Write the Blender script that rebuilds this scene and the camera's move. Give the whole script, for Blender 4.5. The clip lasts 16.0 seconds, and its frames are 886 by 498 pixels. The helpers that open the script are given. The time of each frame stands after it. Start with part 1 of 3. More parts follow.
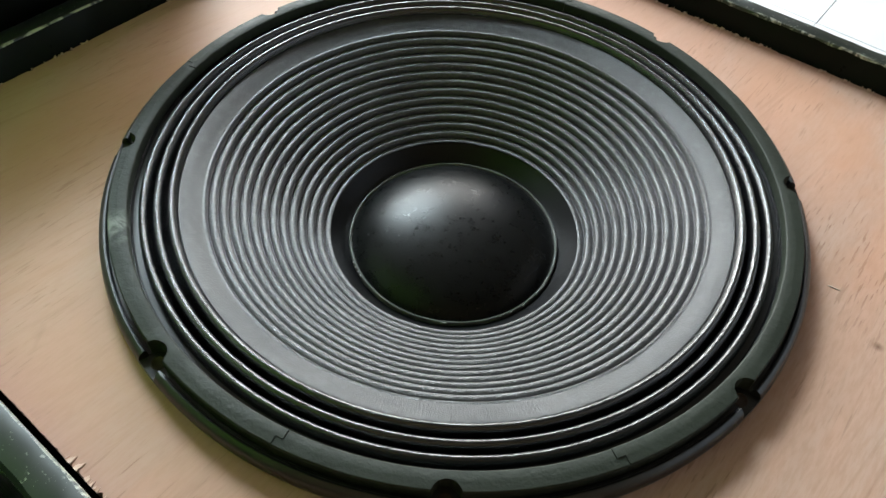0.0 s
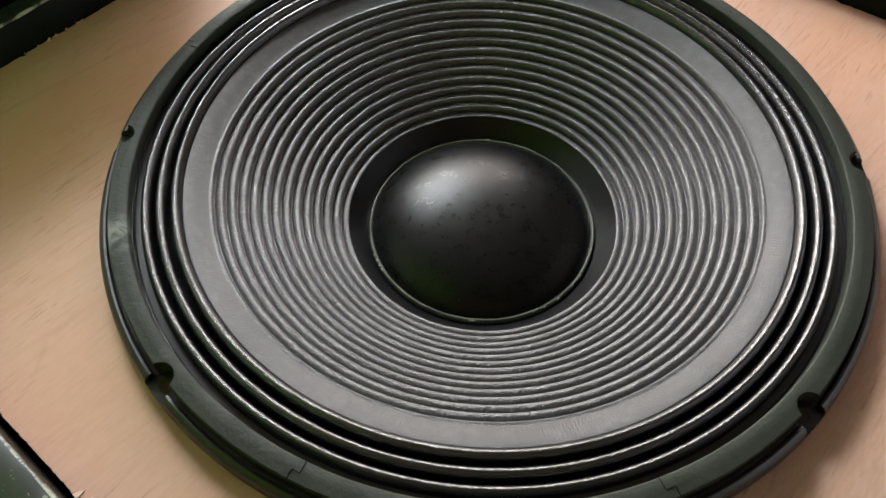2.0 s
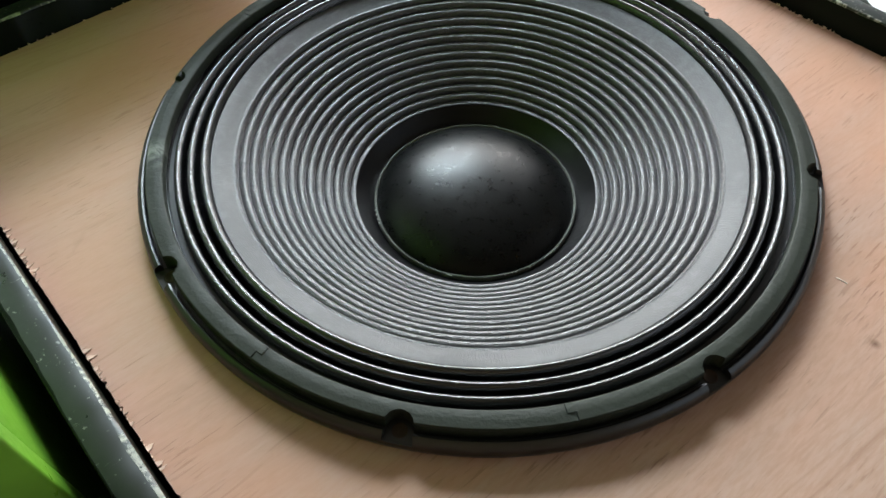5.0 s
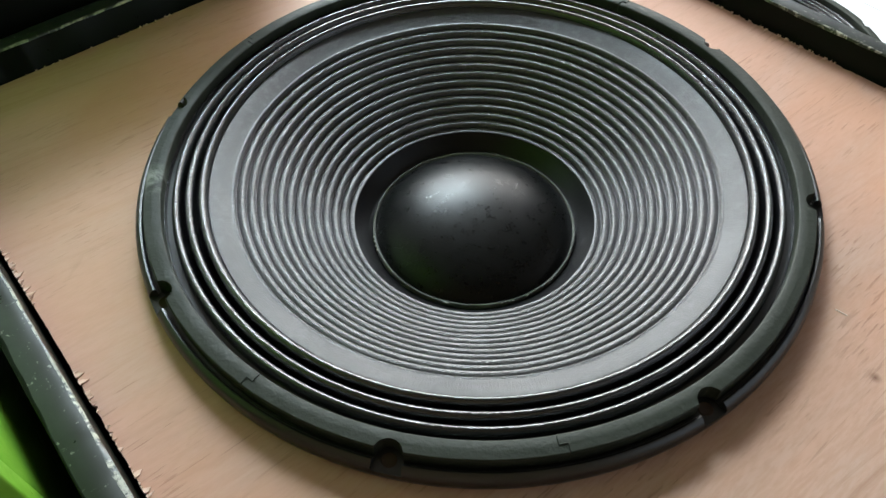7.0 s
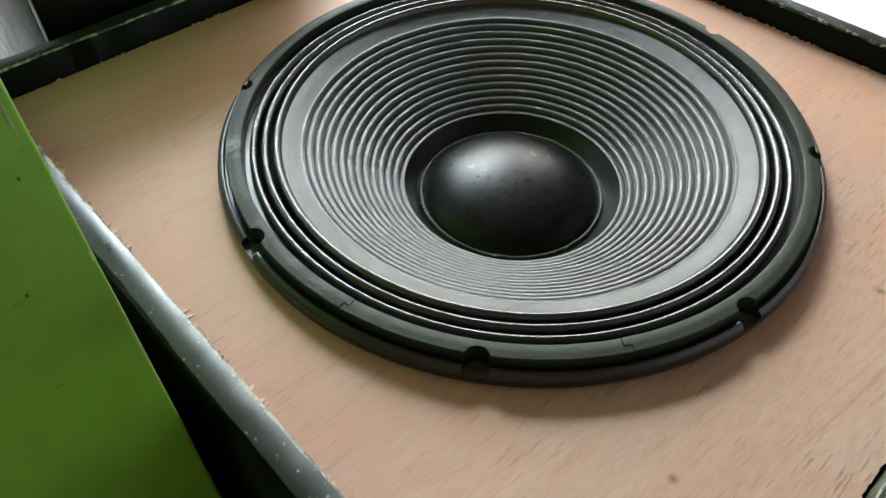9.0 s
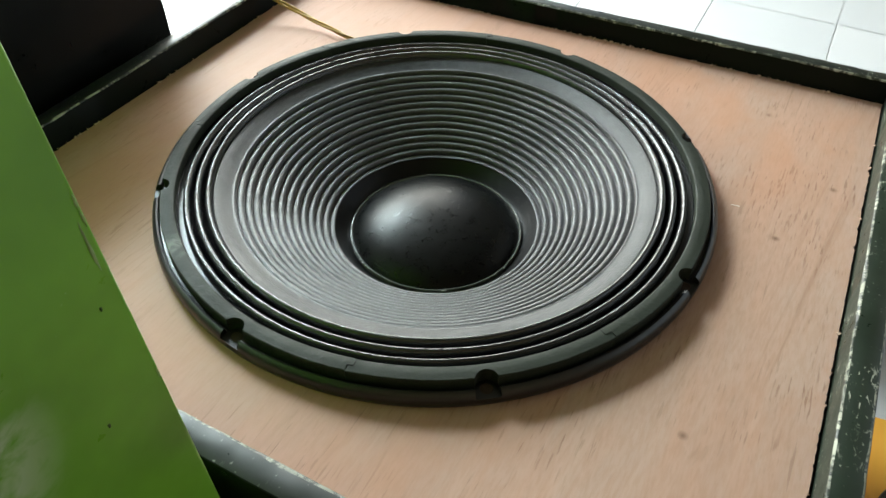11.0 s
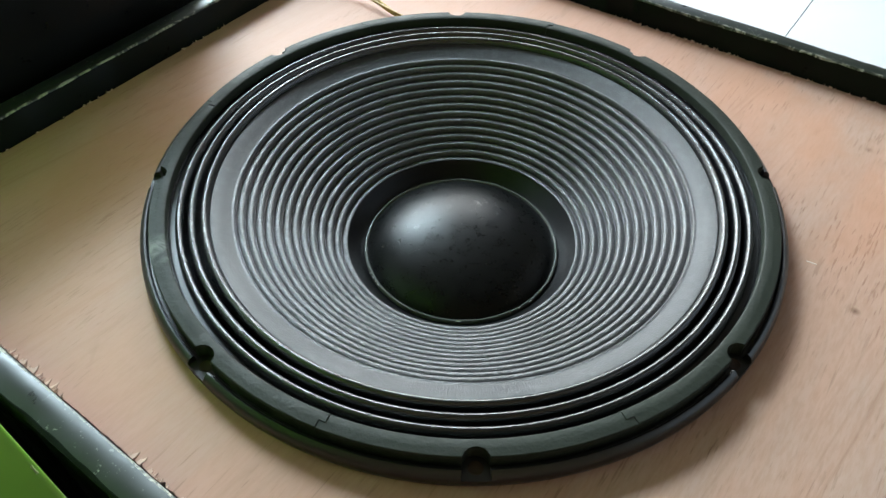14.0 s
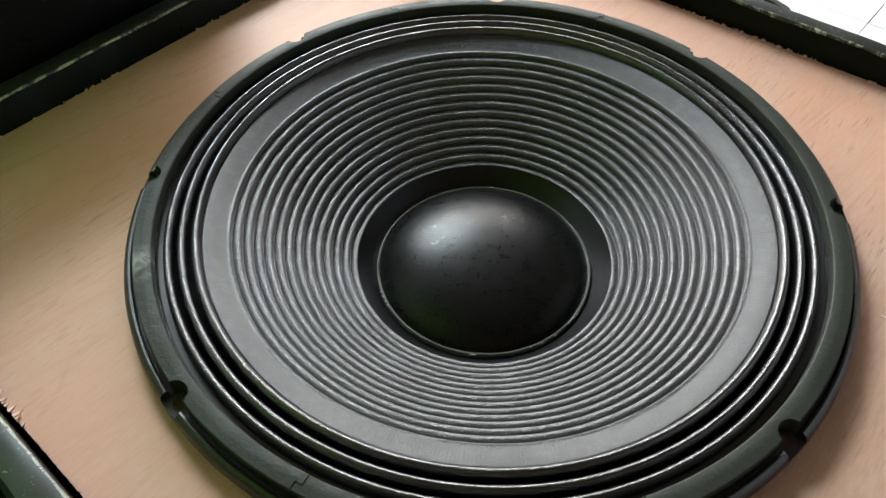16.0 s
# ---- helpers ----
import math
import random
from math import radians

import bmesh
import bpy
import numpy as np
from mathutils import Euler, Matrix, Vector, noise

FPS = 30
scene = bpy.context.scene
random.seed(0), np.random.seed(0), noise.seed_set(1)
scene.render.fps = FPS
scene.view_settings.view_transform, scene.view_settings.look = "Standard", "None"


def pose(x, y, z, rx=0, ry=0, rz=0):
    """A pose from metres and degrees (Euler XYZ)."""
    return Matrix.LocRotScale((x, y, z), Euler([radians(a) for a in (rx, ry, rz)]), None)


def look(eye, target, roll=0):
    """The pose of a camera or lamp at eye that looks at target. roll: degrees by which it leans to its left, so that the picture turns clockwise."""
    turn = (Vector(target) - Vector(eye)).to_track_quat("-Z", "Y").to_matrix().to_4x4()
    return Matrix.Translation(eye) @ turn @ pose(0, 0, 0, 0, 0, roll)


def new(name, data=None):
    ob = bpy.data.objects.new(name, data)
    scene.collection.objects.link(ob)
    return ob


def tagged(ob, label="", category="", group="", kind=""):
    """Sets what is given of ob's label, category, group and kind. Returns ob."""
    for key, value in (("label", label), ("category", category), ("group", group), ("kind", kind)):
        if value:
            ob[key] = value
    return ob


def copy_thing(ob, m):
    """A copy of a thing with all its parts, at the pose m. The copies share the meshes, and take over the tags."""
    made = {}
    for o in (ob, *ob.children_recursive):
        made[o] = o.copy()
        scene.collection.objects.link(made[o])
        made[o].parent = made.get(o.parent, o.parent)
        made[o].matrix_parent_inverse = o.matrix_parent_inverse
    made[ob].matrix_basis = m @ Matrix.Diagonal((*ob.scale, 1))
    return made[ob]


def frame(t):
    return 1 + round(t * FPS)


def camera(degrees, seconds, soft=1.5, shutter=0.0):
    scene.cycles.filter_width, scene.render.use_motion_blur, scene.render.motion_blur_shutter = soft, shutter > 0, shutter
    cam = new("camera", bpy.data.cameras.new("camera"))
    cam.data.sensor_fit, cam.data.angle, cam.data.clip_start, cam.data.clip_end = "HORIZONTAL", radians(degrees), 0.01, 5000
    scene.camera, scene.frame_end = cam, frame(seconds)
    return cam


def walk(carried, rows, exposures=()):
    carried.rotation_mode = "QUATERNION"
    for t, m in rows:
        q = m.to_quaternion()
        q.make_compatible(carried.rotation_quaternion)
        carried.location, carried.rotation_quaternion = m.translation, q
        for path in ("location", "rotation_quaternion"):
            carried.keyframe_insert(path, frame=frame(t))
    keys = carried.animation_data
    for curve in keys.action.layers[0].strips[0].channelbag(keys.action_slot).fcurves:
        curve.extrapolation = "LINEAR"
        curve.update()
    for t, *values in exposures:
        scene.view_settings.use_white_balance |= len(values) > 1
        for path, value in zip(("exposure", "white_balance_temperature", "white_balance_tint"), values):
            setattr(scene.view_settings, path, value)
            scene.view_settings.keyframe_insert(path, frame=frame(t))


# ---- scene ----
cam = camera(62.2, 16.0)
PATH = [
    (0, (-0.011, -0.341, 0.831), (0.008, 0.916, -0.724), 4.4),
    (0.5, (-0.025, -0.281, 0.82), (-0.028, 0.883, -0.805), 3.0),
    (1, (-0.027, -0.275, 0.824), (-0.062, 0.897, -0.797), 1.7),
    (1.5, (-0.013, -0.285, 0.824), (-0.091, 0.857, -0.816), -0.4),
    (2, (-0.01, -0.292, 0.821), (-0.066, 0.831, -0.832), -0.0),
    (2.5, (-0.004, -0.301, 0.825), (-0.071, 0.835, -0.82), -0.5),
    (3, (0.012, -0.318, 0.828), (-0.065, 0.82, -0.815), -0.0),
    (3.5, (0.016, -0.345, 0.818), (-0.099, 0.8, -0.817), 1.7),
    (4, (0.035, -0.365, 0.825), (-0.143, 0.815, -0.78), 2.4),
    (4.2, (0.041, -0.363, 0.832), (-0.157, 0.803, -0.78), 1.7),
    (6.3, (0.063, -0.353, 0.842), (-0.23, 0.842, -0.735), -1.1),
    (6.5, (0.064, -0.353, 0.84), (-0.231, 0.849, -0.732), -1.1),
    (7, (0.064, -0.352, 0.839), (-0.235, 0.862, -0.721), -0.9),
    (7.5, (0.065, -0.353, 0.839), (-0.237, 0.853, -0.728), -1.1),
    (8, (0.079, -0.372, 0.841), (-0.273, 0.837, -0.713), -0.7),
    (8.2, (0.077, -0.388, 0.841), (-0.303, 0.826, -0.701), -0.1),
    (10.3, (-0.081, -0.485, 0.857), (0.111, 0.903, -0.57), 0.3),
    (10.5, (-0.078, -0.482, 0.86), (0.12, 0.908, -0.564), -0.1),
    (11, (-0.066, -0.47, 0.863), (0.155, 0.943, -0.536), 0.4),
    (11.5, (-0.073, -0.473, 0.866), (0.195, 0.926, -0.537), 1.5),
    (12, (-0.073, -0.475, 0.869), (0.226, 0.937, -0.516), 1.8),
    (12.5, (-0.075, -0.471, 0.867), (0.216, 0.928, -0.533), 2.8),
    (13, (-0.07, -0.463, 0.871), (0.211, 0.947, -0.519), 2.6),
    (13.5, (-0.061, -0.438, 0.861), (0.072, 0.945, -0.578), 0.9),
    (14, (-0.021, -0.387, 0.849), (0.007, 0.951, -0.638), 0.8),
    (14.5, (-0.001, -0.34, 0.843), (-0.068, 0.961, -0.674), -0.8),
    (15, (0.003, -0.322, 0.833), (-0.101, 0.953, -0.704), -0.9),
    (15.5, (0.005, -0.322, 0.829), (-0.095, 0.946, -0.714), -0.7),
    (16, (-0.001, -0.321, 0.831), (-0.104, 0.943, -0.716), -0.6),
]
# the phone's own white balance wanders a little
TONE = [(0.0, 0.0, 6420, 9), (0.5, 0.0, 6340, 9), (1.0, 0.0, 6400, 9), (1.5, 0.0, 6850, 16), (2.0, 0.0, 7050, 18), (2.5, 0.0, 7000, 18),
        (3.0, 0.0, 6800, 16), (3.5, 0.0, 6600, 14), (4.2, 0.0, 6400, 12), (7.0, 0.0, 6400, 10), (8.2, 0.0, 6440, 10), (10.5, -0.05, 6850, 3),
        (11.0, -0.04, 6560, 4), (12.0, -0.03, 6080, 3), (12.5, -0.03, 6080, 3), (13.0, -0.03, 6200, 4), (13.5, -0.03, 6300, 4), (14.0, 0.0, 6050, 6), (14.5, 0.0, 5850, 8), (15.0, 0.0, 5980, 8),
        (15.5, 0.0, 6350, 10), (16.0, 0.0, 6650, 12)]
walk(cam, [(t, look(eye, target, roll)) for t, eye, target, roll in PATH], TONE)

# ---- light ----
scene.view_settings.exposure = 0.0
world = bpy.data.worlds.new("world")
scene.world = world
world.use_nodes = True
wn = world.node_tree
sky = wn.nodes.new("ShaderNodeTexSky")
sky.sky_type, sky.sun_disc = "NISHITA", False
sky.sun_elevation, sky.sun_rotation = radians(48), radians(-25)
wn.links.new(sky.outputs[0], wn.nodes["Background"].inputs[0])
wn.nodes["Background"].inputs[1].default_value = 0.12

sun = new("sun", bpy.data.lights.new("sun", "SUN"))
sun.data.energy, sun.data.angle, sun.data.color = 0.6, radians(12), (1.0, 0.96, 0.9)
sun.matrix_world = look((-1.2, 6.0, 7.0), (0, 2.6, 0))

# daylight that enters by the wide shop front
front = new("shop_front_daylight", bpy.data.lights.new("shop_front_daylight", "AREA"))
front.data.shape, front.data.size, front.data.size_y = "RECTANGLE", 3.0, 1.75
front.data.energy, front.data.color = 212.0, (1.0, 0.975, 0.915)
front.matrix_world = look((-0.92, 2.22, 1.07), (-0.92, 0.0, 1.07))

# unseen west opening, added for some light from the left
side = new("added_west_light", bpy.data.lights.new("added_west_light", "AREA"))
side.data.shape, side.data.size, side.data.size_y = "RECTANGLE", 2.0, 1.7
side.data.energy, side.data.color = 36.0, (0.95, 0.995, 1.0)
side.matrix_world = look((-3.12, 1.05, 1.85), (0.0, 1.05, 1.85))

# broad fill lamp added on the east, where no opening is known
east_fill = new("added_east_fill", bpy.data.lights.new("added_east_fill", "AREA"))
east_fill.data.shape, east_fill.data.size, east_fill.data.size_y = "RECTANGLE", 3.6, 2.2
east_fill.data.energy, east_fill.data.color = 20.0, (0.95, 0.995, 1.0)
east_fill.matrix_world = look((3.12, -0.6, 1.35), (0.0, -0.6, 1.35))

# narrower, brighter lamp added for the woofer's directed shadow; no such source is seen
key_lamp = new("added_key_light", bpy.data.lights.new("added_key_light", "AREA"))
key_lamp.data.shape, key_lamp.data.size, key_lamp.data.size_y = "RECTANGLE", 1.1, 0.40
key_lamp.data.energy, key_lamp.data.color = 132.0, (0.78, 0.94, 1.0)
key_lamp.matrix_world = look((-0.98, 2.22, 2.22), (0.0, 0.0, 0.48))

# ---- materials ----
def material(name, rough=0.5, metal=0.0):
    m = bpy.data.materials.new(name)
    m.use_nodes = True
    n = m.node_tree
    b = n.nodes["Principled BSDF"]
    b.inputs["Roughness"].default_value = rough
    b.inputs["Metallic"].default_value = metal
    return m, n, b


def coords(n, scale=(1, 1, 1), turn=0.0, kind="Object"):
    tc, mp = n.nodes.new("ShaderNodeTexCoord"), n.nodes.new("ShaderNodeMapping")
    mp.inputs["Scale"].default_value = scale
    mp.inputs["Rotation"].default_value = (0, 0, radians(turn))
    n.links.new(tc.outputs[kind], mp.inputs[0])
    return mp.outputs[0]


def noisy(n, vec, scale, detail=4.0, rough=0.55, warp=0.0):
    t = n.nodes.new("ShaderNodeTexNoise")
    t.inputs["Scale"].default_value, t.inputs["Detail"].default_value = scale, detail
    t.inputs["Roughness"].default_value, t.inputs["Distortion"].default_value = rough, warp
    n.links.new(vec, t.inputs["Vector"])
    return t.outputs["Fac"]


def ramp(n, fac, *stops):
    r = n.nodes.new("ShaderNodeValToRGB")
    e = r.color_ramp.elements
    while len(e) < len(stops):
        e.new(0.5)
    for el, (p, c) in zip(e, stops):
        el.position = p
        el.color = (c, c, c, 1) if isinstance(c, (int, float)) else (*c, 1)
    n.links.new(fac, r.inputs[0])
    return r.outputs[0]


def mixed(n, fac, a, b, how="MIX"):
    m = n.nodes.new("ShaderNodeMix")
    m.data_type, m.blend_type = "RGBA", how
    for sock, v in ((m.inputs["Factor"], fac), (m.inputs["A"], a), (m.inputs["B"], b)):
        if isinstance(v, (int, float)):
            sock.default_value = v
        elif isinstance(v, tuple):
            sock.default_value = (*v, 1)
        else:
            n.links.new(v, sock)
    return m.outputs["Result"]


def product(n, a, b):
    m = n.nodes.new("ShaderNodeMath")
    m.operation = "MULTIPLY"
    for s, v in zip(m.inputs, (a, b)):
        if isinstance(v, (int, float)):
            s.default_value = v
        else:
            n.links.new(v, s)
    return m.outputs[0]


def bumped(n, b, height, strength, distance):
    u = n.nodes.new("ShaderNodeBump")
    u.inputs["Strength"].default_value, u.inputs["Distance"].default_value = strength, distance
    n.links.new(height, u.inputs["Height"])
    n.links.new(u.outputs[0], b.inputs["Normal"])
    return u


def plain(name, colour, rough, metal=0.0, grain=120.0, vary=0.25, bump=0.15, depth=0.0004, sheen=None):
    """A painted or moulded surface with cloudy tone, fine grain and slight relief."""
    m, n, b = material(name, rough, metal)
    v = coords(n)
    cloud, fine = noisy(n, v, grain * 0.08, 3), noisy(n, v, grain, 5)
    dark = tuple(c * (1 - vary) for c in colour)
    light = tuple(min(1, c * (1 + vary)) for c in colour)
    n.links.new(mixed(n, ramp(n, cloud, (0.3, 0.0), (0.7, 1.0)), dark, light), b.inputs["Base Color"])
    n.links.new(ramp(n, fine, (0.25, max(0.02, rough - 0.08)), (0.75, min(1, rough + 0.08))), b.inputs["Roughness"])
    bumped(n, b, fine, bump, depth)
    if sheen:
        b.inputs["Specular IOR Level"].default_value = sheen
    return m


def plywood():
    m, n, b = material("meranti_plywood", 0.5)
    flat = coords(n)
    band = noisy(n, coords(n, (1, 0.16, 1)), 24, 4, 0.6, 0.5)
    fibre = noisy(n, coords(n, (1, 0.16, 1)), 560, 4, 0.65)
    dash = noisy(n, coords(n, (1, 0.09, 1)), 620, 2, 0.5)
    long_dash = noisy(n, coords(n, (1, 0.045, 1)), 480, 2, 0.5, 0.2)
    where, there = noisy(n, flat, 16, 4, 0.6), noisy(n, coords(n, (1.3, 0.5, 1)), 7, 3)
    cloud, mottle = noisy(n, flat, 5.0, 4), noisy(n, coords(n, (1, 0.45, 1)), 70, 4, 0.6)
    base = mixed(n, ramp(n, cloud, (0.35, 0.0), (0.65, 1.0)), (0.425, 0.272, 0.208), (0.462, 0.325, 0.262))
    base = mixed(n, product(n, ramp(n, band, (0.42, 0.0), (0.62, 1.0)), 0.5), base, (0.515, 0.285, 0.198))
    base = mixed(n, product(n, ramp(n, mottle, (0.45, 0.0), (0.68, 1.0)), 0.24), base, (0.42, 0.25, 0.175))
    base = mixed(n, product(n, ramp(n, fibre, (0.38, 1.0), (0.58, 0.0)), 0.33), base, (0.36, 0.20, 0.13))
    spots = product(n, ramp(n, dash, (0.59, 0.0), (0.66, 1.0)), ramp(n, where, (0.43, 0.0), (0.60, 1.0)))
    base = mixed(n, product(n, spots, 0.6), base, (0.21, 0.115, 0.075))
    streak = product(n, ramp(n, long_dash, (0.645, 0.0), (0.70, 1.0)), ramp(n, there, (0.50, 0.0), (0.60, 1.0)))
    base = mixed(n, product(n, streak, 0.65), base, (0.18, 0.10, 0.065))
    slant = n.nodes.new("ShaderNodeMapping")
    slant.inputs["Scale"].default_value = (1, 0.022, 1)
    n.links.new(coords(n, turn=7.0), slant.inputs[0])
    line = noisy(n, slant.outputs[0], 230, 3, 0.55, 0.15)
    lines = product(n, ramp(n, line, (0.56, 0.0), (0.70, 1.0)), ramp(n, noisy(n, coords(n, (1.2, 0.6, 1)), 6, 3), (0.40, 0.15), (0.62, 1.0)))
    base = mixed(n, product(n, lines, 0.42), base, (0.27, 0.145, 0.092))
    pale = noisy(n, slant.outputs[0], 90, 3, 0.6, 0.2)
    base = mixed(n, product(n, ramp(n, pale, (0.54, 0.0), (0.72, 1.0)), 0.24), base, (0.54, 0.375, 0.295))
    for place, size, tone in (((0.293, 0.142, 0.48), 0.0032, 0.75), ((0.262, 0.060, 0.48), 0.0016, 0.9), ((0.226, 0.228, 0.48), 0.0040, 0.55), ((0.245, -0.142, 0.48), 0.0014, 0.8)):
        d = n.nodes.new("ShaderNodeVectorMath")
        d.operation = "DISTANCE"
        d.inputs[1].default_value = place
        n.links.new(flat, d.inputs[0])
        base = mixed(n, product(n, ramp(n, d.outputs["Value"], (size * 0.4, 1.0), (size, 0.0)), tone), base, (0.13, 0.065, 0.04))
    knot = noisy(n, coords(n, (1, 0.45, 1)), 34, 3, 0.55, 0.8)
    base = mixed(n, product(n, ramp(n, knot, (0.70, 0.0), (0.78, 1.0)), 0.5), base, (0.25, 0.15, 0.10))
    # the light's warmer cast towards -x is put into the wood colour
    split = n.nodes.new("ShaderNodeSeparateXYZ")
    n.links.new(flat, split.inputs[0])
    warm_cast = n.nodes.new("ShaderNodeMath")
    warm_cast.operation = "MULTIPLY_ADD"
    n.links.new(cloud, warm_cast.inputs[0])
    warm_cast.inputs[1].default_value = 0.16
    n.links.new(split.outputs["X"], warm_cast.inputs[2])
    base = mixed(n, product(n, ramp(n, warm_cast.outputs[0], (0.0, 1.0), (0.30, 0.0)), 0.52), base, (0.485, 0.262, 0.190))
    stain = noisy(n, coords(n, (1, 0.6, 1)), 13, 5, 0.62, 0.4)
    base = mixed(n, product(n, ramp(n, stain, (0.50, 0.0), (0.68, 1.0)), 0.42), base, (0.45, 0.225, 0.135))
    n.links.new(base, b.inputs["Base Color"])
    b.inputs["Specular IOR Level"].default_value = 0.22
    n.links.new(ramp(n, fibre, (0.2, 0.48), (0.8, 0.66)), b.inputs["Roughness"])
    bumped(n, b, mixed(n, 0.5, fibre, spots), 0.3, 0.0006)
    return m


def painted_panel(name, colour, chip, amount, scuff=None, fleck=False):
    """Glossy dark paint with scratches and chips down to pale filler."""
    m, n, b = material(name, 0.3)
    b.inputs["Specular IOR Level"].default_value = 0.34
    v = coords(n)
    cloud, fine = noisy(n, v, 9, 4), noisy(n, v, 160, 5)
    scratch = noisy(n, coords(n, (1, 0.4, 1), 35), 230, 4, 0.65, 1.4)
    patch = noisy(n, v, 22, 4, 0.6)
    base = mixed(n, ramp(n, cloud, (0.3, 0.0), (0.7, 1.0)), tuple(c * 0.7 for c in colour), tuple(c * 1.35 for c in colour))
    mask = product(n, ramp(n, scratch, (amount, 0.0), (amount + 0.05, 1.0)), ramp(n, patch, (0.5, 0.0), (0.62, 1.0)))
    base = mixed(n, mask, base, chip)
    speck, rubbed = noisy(n, v, 330, 2, 0.5), noisy(n, v, 34, 5, 0.7, 0.6)
    if fleck:
        flecks = product(n, ramp(n, speck, (0.66, 0.0), (0.72, 1.0)), ramp(n, rubbed, (0.48, 0.0), (0.60, 1.0)))
        base = mixed(n, product(n, flecks, 0.55), base, chip)
    if scuff:
        far = n.nodes.new("ShaderNodeVectorMath")
        far.operation = "DISTANCE"
        far.inputs[1].default_value = scuff[0]
        n.links.new(v, far.inputs[0])
        smear = noisy(n, coords(n, (1, 0.55, 0.9)), 60, 4, 0.6, 0.4)
        near = ramp(n, far.outputs["Value"], (scuff[1] * 0.35, 1.0), (scuff[1], 0.0))
        base = mixed(n, product(n, product(n, near, ramp(n, smear, (0.42, 0.0), (0.60, 1.0))), 0.85), base, (0.50, 0.53, 0.42))
    n.links.new(base, b.inputs["Base Color"])
    n.links.new(mixed(n, mask, mixed(n, 0.5, ramp(n, fine, (0.2, 0.22), (0.8, 0.42)), ramp(n, rubbed, (0.35, 0.24), (0.65, 0.56))), (0.8, 0.8, 0.8)), b.inputs["Roughness"])
    bumped(n, b, noisy(n, v, 60, 5), 0.25, 0.0008)
    return m


def worn_edge():
    m, n, b = material("worn_paint_edge", 0.55)
    v = coords(n)
    bits = noisy(n, v, 95, 5, 0.7, 0.8)
    run = noisy(n, v, 7, 3, 0.6)
    mask = product(n, ramp(n, bits, (0.46, 0.0), (0.56, 1.0)), ramp(n, run, (0.34, 0.08), (0.52, 1.0)))
    base = mixed(n, mask, (0.018, 0.023, 0.017), (0.36, 0.36, 0.29))
    n.links.new(base, b.inputs["Base Color"])
    n.links.new(ramp(n, mask, (0.0, 0.35), (1.0, 0.8)), b.inputs["Roughness"])
    bumped(n, b, bits, 0.5, 0.001)
    return m


def radial_wave(n, count):
    ray = n.nodes.new("ShaderNodeTexGradient")
    ray.gradient_type = "RADIAL"
    n.links.new(coords(n), ray.inputs[0])
    wave = n.nodes.new("ShaderNodeMath")
    wave.operation = "SINE"
    n.links.new(product(n, ray.outputs["Fac"], 2 * math.pi * count), wave.inputs[0])
    return wave.outputs[0]


def paper_cone():
    m, n, b = material("black_paper_cone", 0.4)
    b.inputs["Specular IOR Level"].default_value = 0.70
    b.inputs["Sheen Weight"].default_value = 0.80
    b.inputs["Sheen Roughness"].default_value = 0.27
    b.inputs["Sheen Tint"].default_value = (0.97, 0.93, 1.0, 1)
    v = coords(n)
    fibre, lump, dimple = noisy(n, v, 1000, 3, 0.7), noisy(n, v, 240, 3, 0.6), noisy(n, v, 480, 2, 0.5)
    cloud = noisy(n, v, 14, 3)
    base = mixed(n, ramp(n, cloud, (0.3, 0.0), (0.7, 1.0)), (0.0210, 0.0202, 0.0225), (0.0305, 0.0294, 0.0326))
    base = mixed(n, ramp(n, dimple, (0.40, 0.55), (0.54, 0.0)), base, (0.010, 0.010, 0.0105))
    n.links.new(mixed(n, product(n, ramp(n, fibre, (0.54, 0.0), (0.70, 1.0)), 0.55), base, (0.20, 0.20, 0.208)), b.inputs["Base Color"])
    n.links.new(ramp(n, dimple, (0.3, 0.48), (0.65, 0.28)), b.inputs["Roughness"])
    bumped(n, b, mixed(n, 0.25, mixed(n, 0.5, fibre, dimple), lump), 0.7, 0.0014)
    return m


def cloth_band():
    m, n, b = material("cloth_faced_band", 0.42)
    b.inputs["Specular IOR Level"].default_value = 0.48
    b.inputs["Sheen Weight"].default_value = 0.60
    b.inputs["Sheen Roughness"].default_value = 0.27
    b.inputs["Sheen Tint"].default_value = (0.97, 0.93, 1.0, 1)
    v = coords(n)
    weave, cloud, pull = noisy(n, v, 1300, 3, 0.6), noisy(n, v, 22, 4), noisy(n, v, 170, 4, 0.6)
    base = mixed(n, ramp(n, cloud, (0.3, 0.0), (0.7, 1.0)), (0.0140, 0.0137, 0.0148), (0.0205, 0.0200, 0.0216))
    n.links.new(mixed(n, product(n, ramp(n, pull, (0.5, 0.0), (0.75, 1.0)), 0.5), base, (0.055, 0.055, 0.057)), b.inputs["Base Color"])
    n.links.new(ramp(n, cloud, (0.3, 0.36), (0.7, 0.48)), b.inputs["Roughness"])
    bumped(n, b, mixed(n, 0.25, mixed(n, 0.04, weave, radial_wave(n, 520)), pull), 0.55, 0.0010)
    return m


def cloth_roll():
    m, n, b = material("coated_cloth_surround", 0.22)
    b.inputs["Specular IOR Level"].default_value = 0.8
    v = coords(n)
    weave, grit = noisy(n, v, 1500, 2, 0.5), noisy(n, v, 420, 3, 0.6)
    b.inputs["Base Color"].default_value = (0.006, 0.006, 0.0068, 1)
    n.links.new(ramp(n, grit, (0.3, 0.13), (0.7, 0.26)), b.inputs["Roughness"])
    bumped(n, b, mixed(n, 0.5, weave, grit), 0.6, 0.0009)
    return m


